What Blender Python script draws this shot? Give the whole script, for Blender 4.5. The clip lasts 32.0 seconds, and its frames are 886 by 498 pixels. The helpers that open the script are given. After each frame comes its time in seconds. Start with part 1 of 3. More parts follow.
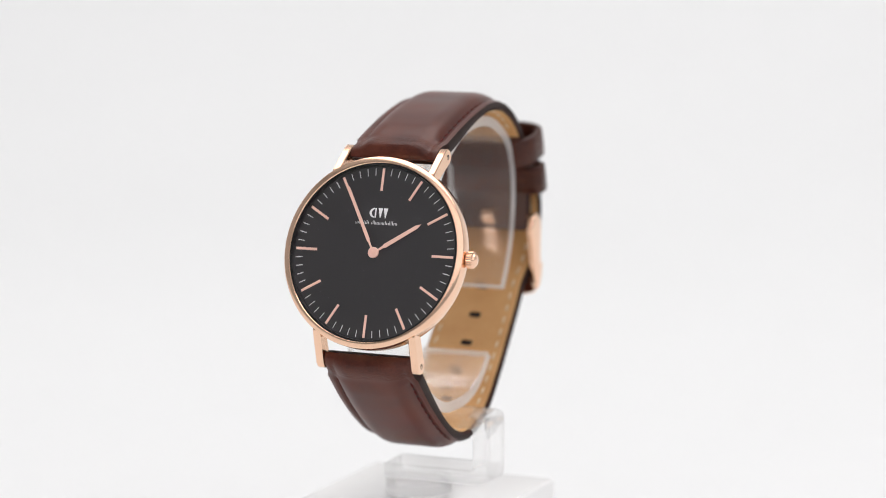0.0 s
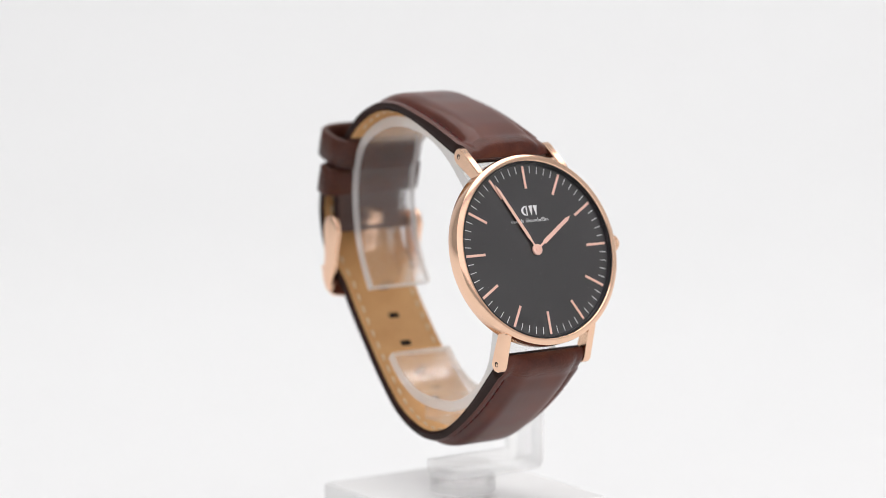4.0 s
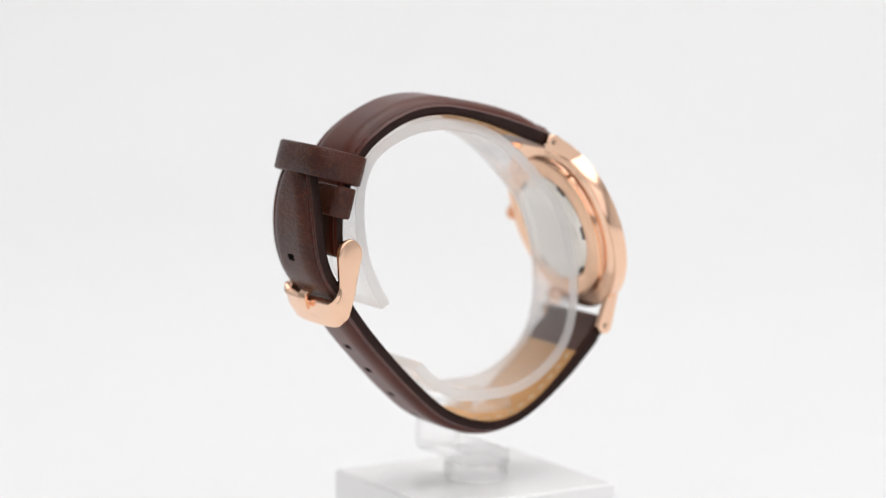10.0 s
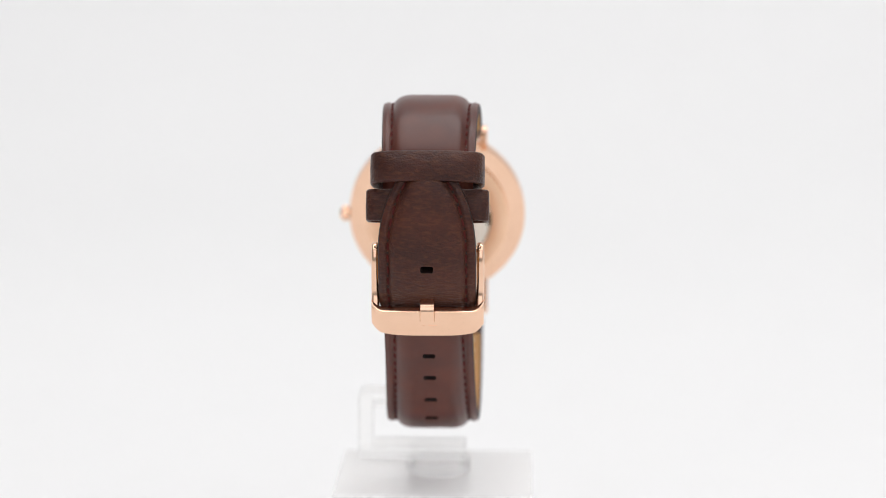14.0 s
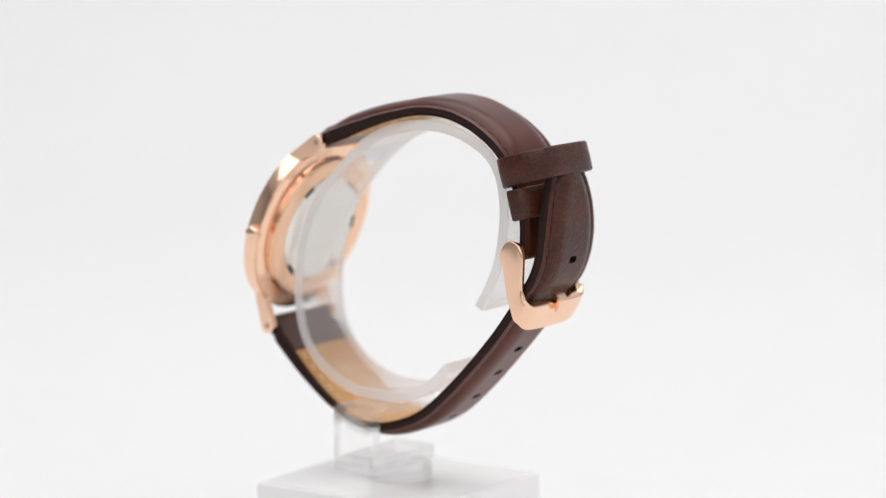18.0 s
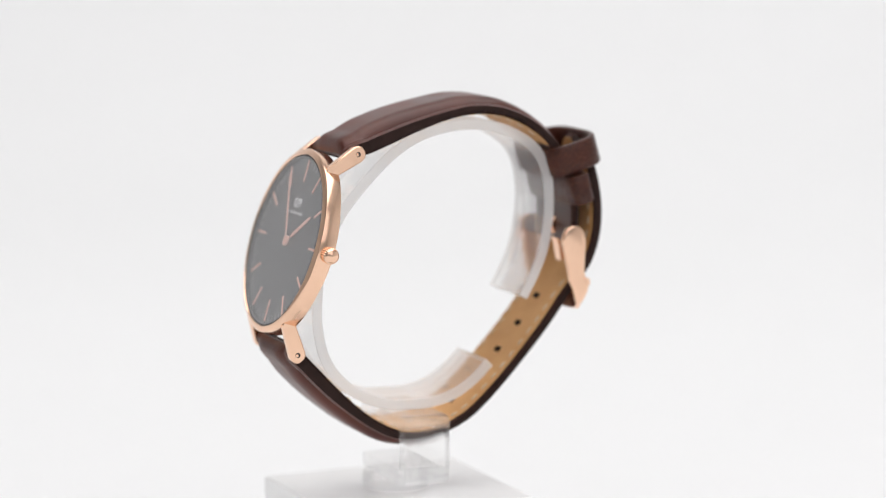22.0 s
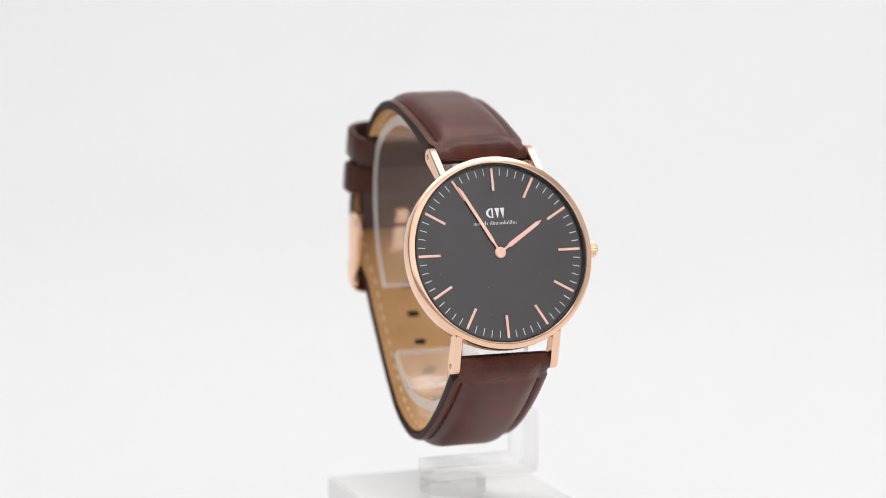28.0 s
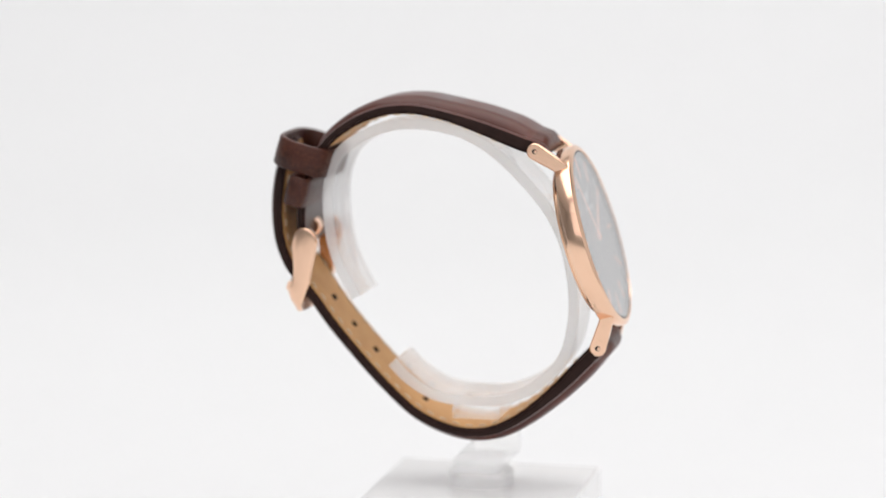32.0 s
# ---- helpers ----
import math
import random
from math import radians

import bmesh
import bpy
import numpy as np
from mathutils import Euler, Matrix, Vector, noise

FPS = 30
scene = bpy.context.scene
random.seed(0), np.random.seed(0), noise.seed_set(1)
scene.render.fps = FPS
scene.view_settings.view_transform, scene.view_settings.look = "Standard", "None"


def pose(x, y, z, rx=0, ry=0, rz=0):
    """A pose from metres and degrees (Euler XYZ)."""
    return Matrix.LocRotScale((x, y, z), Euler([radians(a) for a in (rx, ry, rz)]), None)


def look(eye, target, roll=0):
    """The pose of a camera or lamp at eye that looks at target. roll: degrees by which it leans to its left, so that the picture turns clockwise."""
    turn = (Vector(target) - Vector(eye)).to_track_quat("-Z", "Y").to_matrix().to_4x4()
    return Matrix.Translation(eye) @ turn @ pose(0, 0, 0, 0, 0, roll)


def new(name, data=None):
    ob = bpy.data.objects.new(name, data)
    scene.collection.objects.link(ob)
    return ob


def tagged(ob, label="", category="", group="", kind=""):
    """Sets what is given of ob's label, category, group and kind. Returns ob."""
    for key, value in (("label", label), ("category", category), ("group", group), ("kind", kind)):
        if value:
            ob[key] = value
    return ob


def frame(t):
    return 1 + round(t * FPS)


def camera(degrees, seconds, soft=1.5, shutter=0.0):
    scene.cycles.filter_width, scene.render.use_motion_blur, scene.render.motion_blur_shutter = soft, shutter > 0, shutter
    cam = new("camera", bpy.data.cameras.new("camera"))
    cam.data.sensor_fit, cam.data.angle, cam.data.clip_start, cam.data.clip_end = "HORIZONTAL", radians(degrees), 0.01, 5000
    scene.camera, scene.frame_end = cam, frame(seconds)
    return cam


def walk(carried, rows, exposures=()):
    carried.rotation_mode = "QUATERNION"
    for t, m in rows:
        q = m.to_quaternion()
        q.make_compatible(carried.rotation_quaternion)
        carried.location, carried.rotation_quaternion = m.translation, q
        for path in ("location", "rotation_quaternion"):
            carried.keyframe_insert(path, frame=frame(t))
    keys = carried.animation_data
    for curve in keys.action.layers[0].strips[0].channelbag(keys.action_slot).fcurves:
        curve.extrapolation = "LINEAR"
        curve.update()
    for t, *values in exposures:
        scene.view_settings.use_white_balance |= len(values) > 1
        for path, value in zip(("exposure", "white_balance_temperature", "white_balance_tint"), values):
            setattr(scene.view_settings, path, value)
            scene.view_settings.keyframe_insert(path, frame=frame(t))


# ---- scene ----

# ---------------------------------------------------------------- camera
# A long macro lens, standing still, half a metre from the turning plinth.
PLINTH = 30.0          # height of the plinth, mm
EYE_Z = (PLINTH + 124.3) / 1000
cam = camera(18.27, 32.0, soft=0.7)
cam.data.dof.use_dof = True
cam.data.dof.focus_distance = 0.510
cam.data.dof.aperture_fstop = 10.5
STILL = pose(0, -0.537, EYE_Z, 90 - 8.21, 0, -0.123)
walk(cam, [(0.0, STILL), (32.0, STILL)], exposures=[(0.0, 0.0), (32.0, 0.0)])

# ---------------------------------------------------------------- light
world = bpy.data.worlds.new("studio_air")
scene.world = world
world.use_nodes = True
world.node_tree.nodes["Background"].inputs[0].default_value = (1, 1, 1, 1)
world.node_tree.nodes["Background"].inputs[1].default_value = 0.05


def softbox(name, eye, target, wide, high, watts, colour=(1, 1, 1)):
    lamp = bpy.data.lights.new(name, "AREA")
    lamp.shape, lamp.size, lamp.size_y = "RECTANGLE", wide, high
    lamp.energy, lamp.color = watts, colour
    ob = new(name, lamp)
    ob.matrix_world = look(eye, target)
    return ob


softbox("overhead_softbox", (0.08, 0.0, 1.3), (0.08, 0.0, 0), 1.6, 1.3, 12.1)
softbox("front_softbox", (0.28, -1.1, 0.78), (0.28, 0, 0.08), 1.86, 1.05, 5.4, (1.0, 0.96, 0.99))
# Unseen fill, added to lift the rising paper to an even white.
softbox("backdrop_fill", (0, 0.55, 1.25), (0, 1.1, 0.25), 1.6, 0.3, 2.1)

# ---------------------------------------------------------------- materials


def material(name, colour, rough=0.5, metal=0.0, other=None, blotch=150.0, grain=3000.0, bump=0.0, rough_other=None,
             coat=0.0, stretch=(1, 1, 1), specular=0.5, fine=0.35, creases=0.0, crease_scale=700.0, crease_light=0.0):
    """A principled surface: two colours mixed by blotches and grain, with fine relief."""
    m = bpy.data.materials.new(name)
    m.use_nodes = True
    nodes, links = m.node_tree.nodes, m.node_tree.links
    bsdf = nodes["Principled BSDF"]
    bsdf.inputs["Base Color"].default_value = (*colour, 1)
    bsdf.inputs["Roughness"].default_value = rough
    bsdf.inputs["Metallic"].default_value = metal
    bsdf.inputs["Coat Weight"].default_value = coat
    bsdf.inputs["Coat Roughness"].default_value = 0.25
    bsdf.inputs["Specular IOR Level"].default_value = specular
    coords = nodes.new("ShaderNodeTexCoord")
    mapping = nodes.new("ShaderNodeMapping")
    mapping.inputs["Scale"].default_value = stretch
    links.new(coords.outputs["Object"], mapping.inputs["Vector"])
    big = nodes.new("ShaderNodeTexNoise")
    big.inputs["Scale"].default_value, big.inputs["Detail"].default_value = blotch, 4
    small = nodes.new("ShaderNodeTexNoise")
    small.inputs["Scale"].default_value, small.inputs["Detail"].default_value = grain, 6
    links.new(mapping.outputs[0], big.inputs["Vector"])
    links.new(mapping.outputs[0], small.inputs["Vector"])
    both = nodes.new("ShaderNodeMath")
    both.operation = "MULTIPLY_ADD"
    both.inputs[1].default_value = fine
    links.new(small.outputs["Fac"], both.inputs[0])
    links.new(big.outputs["Fac"], both.inputs[2])
    span = nodes.new("ShaderNodeMapRange")
    span.inputs["From Min"].default_value, span.inputs["From Max"].default_value = 0.305 + 0.5 * fine, 0.705 + 0.5 * fine
    links.new(both.outputs[0], span.inputs["Value"])
    if other:
        mix = nodes.new("ShaderNodeMix")
        mix.data_type = "RGBA"
        mix.inputs["A"].default_value, mix.inputs["B"].default_value = (*colour, 1), (*other, 1)
        links.new(span.outputs[0], mix.inputs["Factor"])
        links.new(mix.outputs["Result"], bsdf.inputs["Base Color"])
    if creases:
        # short wrinkles across the strap: pale worn ridges and dark valleys
        lay = nodes.new("ShaderNodeMapping")
        lay.inputs["Scale"].default_value = (0.32, 1, 1)
        links.new(coords.outputs["Object"], lay.inputs["Vector"])
        lines = nodes.new("ShaderNodeTexNoise")
        lines.inputs["Scale"].default_value, lines.inputs["Detail"].default_value = crease_scale, 5
        lines.inputs["Distortion"].default_value = 0.6
        links.new(lay.outputs[0], lines.inputs["Vector"])
        pores = nodes.new("ShaderNodeTexVoronoi")
        pores.inputs["Scale"].default_value = 2600
        links.new(coords.outputs["Object"], pores.inputs["Vector"])
        height = nodes.new("ShaderNodeMath")
        height.operation = "MULTIPLY_ADD"
        height.inputs[1].default_value = 0.35
        links.new(pores.outputs["Distance"], height.inputs[0])
        links.new(lines.outputs["Fac"], height.inputs[2])
        if crease_light:
            ridge = nodes.new("ShaderNodeMapRange")
            ridge.inputs["From Min"].default_value, ridge.inputs["From Max"].default_value = 0.46, 0.70
            ridge.inputs["To Max"].default_value = crease_light
            links.new(lines.outputs["Fac"], ridge.inputs["Value"])
            pale = nodes.new("ShaderNodeMix")
            pale.data_type = "RGBA"
            pale.inputs["B"].default_value = (0.185, 0.068, 0.022, 1)
            links.new(mix.outputs["Result"], pale.inputs["A"])
            links.new(ridge.outputs[0], pale.inputs["Factor"])
            links.new(pale.outputs["Result"], bsdf.inputs["Base Color"])
    if rough_other is not None:
        gloss = nodes.new("ShaderNodeMapRange")
        gloss.inputs["To Min"].default_value, gloss.inputs["To Max"].default_value = rough, rough_other
        links.new(span.outputs[0], gloss.inputs["Value"])
        links.new(gloss.outputs[0], bsdf.inputs["Roughness"])
    if bump:
        relief = nodes.new("ShaderNodeBump")
        relief.inputs["Strength"].default_value, relief.inputs["Distance"].default_value = bump, 0.0001
        links.new(small.outputs["Fac"], relief.inputs["Height"])
        links.new(relief.outputs[0], bsdf.inputs["Normal"])
        if creases:
            fold = nodes.new("ShaderNodeBump")
            fold.inputs["Strength"].default_value, fold.inputs["Distance"].default_value = creases, 0.0003
            links.new(height.outputs[0], fold.inputs["Height"])
            links.new(relief.outputs[0], fold.inputs["Normal"])
            links.new(fold.outputs[0], bsdf.inputs["Normal"])
    return m


def clear(name, ior, rough=0.0, tint=(1, 1, 1), whitening=0.0, coat=0.0, coat_rough=0.03, coat_ior=1.5, passing=0.8, opening=0.0):
    m = bpy.data.materials.new(name)
    m.use_nodes = True
    bsdf = m.node_tree.nodes["Principled BSDF"]
    bsdf.inputs["Base Color"].default_value = (*tint, 1)
    bsdf.inputs["Roughness"].default_value = rough
    bsdf.inputs["IOR"].default_value = ior
    bsdf.inputs["Transmission Weight"].default_value = 1.0
    bsdf.inputs["Coat Weight"].default_value = coat
    bsdf.inputs["Coat Roughness"].default_value = coat_rough
    bsdf.inputs["Coat IOR"].default_value = coat_ior
    # white mixed into clear plastic stands in for its reflected, piped light
    if whitening:
        nodes, links = m.node_tree.nodes, m.node_tree.links
        dull, mix = nodes.new("ShaderNodeBsdfDiffuse"), nodes.new("ShaderNodeMixShader")
        dull.inputs["Color"].default_value = (0.98, 0.98, 0.97, 1)
        through_light, milk = nodes.new("ShaderNodeBsdfTranslucent"), nodes.new("ShaderNodeMixShader")
        through_light.inputs["Color"].default_value = (0.99, 0.985, 0.975, 1)
        milk.inputs[0].default_value = passing
        links.new(dull.outputs[0], milk.inputs[1])
        links.new(through_light.outputs[0], milk.inputs[2])
        mix.inputs[0].default_value = whitening
        straight, blend = nodes.new("ShaderNodeBsdfTransparent"), nodes.new("ShaderNodeMixShader")
        blend.inputs[0].default_value = opening
        links.new(bsdf.outputs[0], mix.inputs[1])
        links.new(milk.outputs[0], mix.inputs[2])
        links.new(mix.outputs[0], blend.inputs[1])
        links.new(straight.outputs[0], blend.inputs[2])
        links.new(blend.outputs[0], nodes["Material Output"].inputs["Surface"])
    return m


PAPER = material("white_paper", (0.86, 0.86, 0.86), 0.9, other=(0.84, 0.84, 0.84), blotch=3, grain=60)
DIM = material("unseen_wall_grey", (0.54, 0.54, 0.545), 0.95, other=(0.50, 0.50, 0.505), blotch=3, grain=60)
MILK = material("milky_plastic", (0.985, 0.98, 0.972), 0.12, specular=0.5, coat=0.6, other=(0.975, 0.97, 0.962), blotch=60, grain=900)
ACRYLIC = clear("clear_acrylic", 1.36, 0.0, (1.0, 1.0, 0.995), 0.2, 0.6, opening=0.6)
CAST = clear("cast_acrylic", 1.36, 0.0, (1.0, 0.995, 0.98), 0.1, 0.3, opening=0.58)
# Sawn edge, whitened in its colour for light piped inside the acrylic.
LIT_EDGE = clear("lit_sawn_acrylic_edge", 1.3, 0.05, (1, 1, 1), 0.7, 1.0, passing=0.5, opening=0.22)
CRYSTAL = clear("mineral_glass", 1.01, 0.0, coat_rough=0.1, coat_ior=2.15)
slant = CRYSTAL.node_tree.nodes.new("ShaderNodeLayerWeight")
sheen = CRYSTAL.node_tree.nodes.new("ShaderNodeMapRange")
sheen.inputs["From Min"].default_value, sheen.inputs["From Max"].default_value = 0.36, 0.70
CRYSTAL.node_tree.links.new(slant.outputs["Facing"], sheen.inputs["Value"])
CRYSTAL.node_tree.links.new(sheen.outputs[0], CRYSTAL.node_tree.nodes["Principled BSDF"].inputs["Coat Weight"])
GOLD = material("rose_gold", (0.97, 0.65, 0.465), 0.13, 1.0, other=(0.94, 0.62, 0.435), blotch=300, grain=5000, rough_other=0.2)
POLISHED = material("polished_rose_gold", (0.97, 0.65, 0.465), 0.12, 1.0, other=(0.94, 0.62, 0.435), blotch=300, grain=5000, rough_other=0.2)
SATIN = material("satin_rose_gold", (0.92, 0.60, 0.50), 0.5, 0.55, other=(0.88, 0.56, 0.46), blotch=300, grain=5000)
BRUSHED = material("brushed_rose_gold", (0.95, 0.645, 0.455), 0.36, 1.0, other=(0.92, 0.62, 0.42), blotch=300, grain=5000, rough_other=0.44)
STEEL = material("brushed_steel", (0.95, 0.93, 0.88), 0.42, 1.0, other=(0.92, 0.90, 0.85), blotch=400, grain=4000, stretch=(1, 8, 8))
ENGRAVED = material("engraved_steel", (0.86, 0.84, 0.79), 0.5, 1.0, other=(0.82, 0.80, 0.75))
# The dial's coat carries the reflection that belongs to the glass above it.
DIAL = material("black_dial_with_glass_sheen", (0.0135, 0.0115, 0.0125), 0.45, specular=0.15, coat=1.0, other=(0.0145, 0.0122, 0.0135), blotch=40, grain=200)
DIAL.node_tree.nodes["Principled BSDF"].inputs["Coat Roughness"].default_value = 0.285
DIAL.node_tree.nodes["Principled BSDF"].inputs["Coat IOR"].default_value = 1.74
REHAUT = material("black_ring", (0.01, 0.01, 0.01), 0.35, other=(0.014, 0.013, 0.013))
WHITE = material("white_print", (0.78, 0.78, 0.78), 0.5, other=(0.72, 0.72, 0.72), grain=6000)
LEATHER = material("oiled_brown_leather", (0.064, 0.0135, 0.0078), 0.30, specular=0.46, other=(0.122, 0.0290, 0.0155), blotch=100, grain=2600, bump=0.1, rough_other=0.42, fine=0.12)
WORN = material("burnished_brown_leather", (0.030, 0.0062, 0.0040), 0.31, specular=0.34, other=(0.074, 0.0165, 0.0074), blotch=110, grain=2400, bump=0.3, rough_other=0.40, stretch=(0.6, 1.3, 1.3), fine=0.5, creases=0.6, crease_scale=1900, crease_light=0.24)
CREASED = material("creased_brown_leather", (0.058, 0.0115, 0.0062), 0.32, specular=0.36, other=(0.118, 0.029, 0.0145), blotch=200, grain=2600, bump=0.2, rough_other=0.42, fine=0.4, creases=0.3, crease_scale=1600)
EDGE = material("dark_painted_edge", (0.020, 0.0085, 0.0065), 0.55, specular=0.18, other=(0.030, 0.0135, 0.0105), blotch=300, grain=3500, bump=0.15)
LINING = material("tan_leather_lining", (0.52, 0.27, 0.095), 0.6, other=(0.62, 0.35, 0.14), blotch=120, grain=2600, bump=0.2)
FLAP = material("dark_leather_flap", (0.052, 0.021, 0.0155), 0.36, specular=0.6, other=(0.088, 0.036, 0.025), blotch=110, grain=2600, bump=0.06)
THREAD = material("dark_red_thread", (0.062, 0.010, 0.009), 0.7, specular=0.2, other=(0.110, 0.018, 0.015), grain=5000, bump=0.3)
CREAM = material("cream_thread", (0.72, 0.60, 0.42), 0.7, other=(0.62, 0.50, 0.34), grain=5000, bump=0.3)
# Near-black for slot walls, and for hole and notch shade put into colour.
HOLE = material("dark_hole_fill", (0.012, 0.007, 0.006), 0.6, other=(0.018, 0.010, 0.009))

# ---------------------------------------------------------------- mesh helpers (all shapes in millimetres)


def shape(name, verts, faces, materials, picks=None, smooth=40, lift=0.0):
    """A mesh from millimetres; lift is taken off the heights."""
    me = bpy.data.meshes.new(name)
    me.from_pydata([(x / 1000, y / 1000, (z - lift) / 1000) for x, y, z in verts], [], faces)
    for m in materials if isinstance(materials, (list, tuple)) else [materials]:
        me.materials.append(m)
    if picks:
        me.polygons.foreach_set("material_index", picks)
    bm = bmesh.new()
    bm.from_mesh(me)
    bmesh.ops.recalc_face_normals(bm, faces=bm.faces)
    bm.to_mesh(me)
    bm.free()
    if smooth:
        me.polygons.foreach_set("use_smooth", [True] * len(me.polygons))
        me.set_sharp_from_angle(angle=radians(smooth))
    return me


def part(name, me, parent, label="", m=None):
    ob = new(name, me)
    ob.parent = parent
    if m is not None:
        ob.matrix_basis = m
    return tagged(ob, label) if label else ob


def thing(name, x, y, z, label, category, group=""):
    ob = new(name)
    ob.empty_display_size = 0.01
    ob.location = (x, y, z)
    return tagged(ob, label, category, group)


def lathe(profile, steps=128, turn=None, closed=False):
    """Revolve (radius, height) pairs about z; turn maps a point to its place."""
    verts, faces = [], []
    for r, h in profile:
        for k in range(steps):
            a = 2 * math.pi * k / steps
            verts.append((r * math.cos(a), r * math.sin(a), h))
    n = len(profile)
    for i in range(n if closed else n - 1):
        for k in range(steps):
            a, b = i * steps, ((i + 1) % n) * steps
            faces.append((a + k, a + (k + 1) % steps, b + (k + 1) % steps, b + k))
    if not closed:
        for i in (0, n - 1):
            if profile[i][0] > 1e-6:
                faces.append(tuple(i * steps + k for k in range(steps)))
    if turn:
        verts = [turn(v) for v in verts]
    return verts, faces


def prism(outline, a, b, bevel=0.15, place=None, soft=1):
    """An outline in a plane, drawn out from a to b along the third axis, with bevelled rims. place(p, q, h) gives the point."""
    n = len(outline)

    def inset(d):
        out = []
        for i in range(n):
            p0, p1, p2 = Vector(outline[i - 1]), Vector(outline[i]), Vector(outline[(i + 1) % n])
            e0, e1 = (p1 - p0).normalized(), (p2 - p1).normalized()
            n0, n1 = Vector((-e0.y, e0.x)), Vector((-e1.y, e1.x))
            m = (n0 + n1)
            m = m / max(m.dot(n0), 0.3)
            out.append(p1 + m * d * turn_sign)
        return out
    area = sum(outline[i - 1][0] * outline[i][1] - outline[i][0] * outline[i - 1][1] for i in range(n))
    turn_sign = 1 if area > 0 else -1
    steps = [(1 - math.sin(k / soft * math.pi / 2), 1 - math.cos(k / soft * math.pi / 2)) for k in range(soft + 1)]
    rings = [(inset(bevel * i), a + bevel * h) for i, h in steps] + [(inset(bevel * i), b - bevel * h) for i, h in reversed(steps)]
    verts = [place(p[0], p[1], h) for ring, h in rings for p in ring]
    last = len(rings) - 1
    faces = [tuple(range(n)), tuple(range(last * n, (last + 1) * n))]
    for i in range(last):
        for k in range(n):
            faces.append((i * n + k, i * n + (k + 1) % n, (i + 1) * n + (k + 1) % n, (i + 1) * n + k))
    return verts, faces


def smooth_loop(points, n=4):
    """A closed line through the points, rounded between them."""
    pts, out = [Vector(p) for p in points], []
    for i in range(len(pts)):
        p0, p1, p2, p3 = pts[i - 1], pts[i], pts[(i + 1) % len(pts)], pts[(i + 2) % len(pts)]
        for k in range(n):
            t = k / n
            out.append(tuple(0.5 * (2 * p1 + (p2 - p0) * t + (2 * p0 - 5 * p1 + 4 * p2 - p3) * t * t + (3 * p1 - p0 - 3 * p2 + p3) * t ** 3)))
    return out


def arc(cx, cy, r, a0, a1, n=10):
    return [(cx + r * math.cos(radians(a0 + (a1 - a0) * k / n)), cy + r * math.sin(radians(a0 + (a1 - a0) * k / n))) for k in range(n + 1)]


def block(x0, x1, y0, y1, z0, z1, bevel=0.4):
    return prism([(x0, y0), (x1, y0), (x1, y1), (x0, y1)], z0, z1, bevel, lambda p, q, h: (p, q, h))


def joined(*shapes):
    verts, faces = [], []
    for v, f in shapes:
        base = len(verts)
        verts += v
        faces += [tuple(base + i for i in face) for face in f]
    return verts, faces


class Ribbon:
    """A smooth line in the plane of the strap (y, z), walked by its length; normals point away from the wrist."""

    def __init__(self, points, middle=(-2.0, 45.0)):
        pts = [Vector(p) for p in points]
        pts = [2 * pts[0] - pts[1]] + pts + [2 * pts[-1] - pts[-2]]
        line = []
        for i in range(1, len(pts) - 2):
            p0, p1, p2, p3 = pts[i - 1:i + 3]
            for k in range(24):
                t = k / 24
                line.append(0.5 * (2 * p1 + (p2 - p0) * t + (2 * p0 - 5 * p1 + 4 * p2 - p3) * t * t + (3 * p1 - p0 - 3 * p2 + p3) * t ** 3))
        line.append(pts[-2])
        for _ in range(3):
            line = [line[0]] + [(line[i - 1] + 2 * line[i] + line[i + 1]) / 4 for i in range(1, len(line) - 1)] + [line[-1]]
        self.at_ = np.array([(p.x, p.y) for p in line])
        self.s = np.r_[0, np.cumsum(np.hypot(*np.diff(self.at_, axis=0).T))]
        self.length = float(self.s[-1])
        a, b = self.at_[len(line) // 2], self.at_[len(line) // 2 + 1]
        t = b - a
        n = np.array((-t[1], t[0]))
        self.sign = 1 if np.dot(n, a - np.array(middle)) > 0 else -1

    def at(self, s):
        p = np.array([np.interp(s, self.s, self.at_[:, 0]), np.interp(s, self.s, self.at_[:, 1])])
        lo, hi = max(s - 0.4, 0), min(s + 0.4, self.length)
        a = np.array([np.interp(lo, self.s, self.at_[:, 0]), np.interp(lo, self.s, self.at_[:, 1])])
        b = np.array([np.interp(hi, self.s, self.at_[:, 0]), np.interp(hi, self.s, self.at_[:, 1])])
        t = (b - a) / np.linalg.norm(b - a)
        return p, t, np.array((-t[1], t[0])) * self.sign

    def near(self, y, z):
        return float(self.s[np.argmin(np.hypot(self.at_[:, 0] - y, self.at_[:, 1] - z))])


X0 = 0.95     # the watch's middle plane


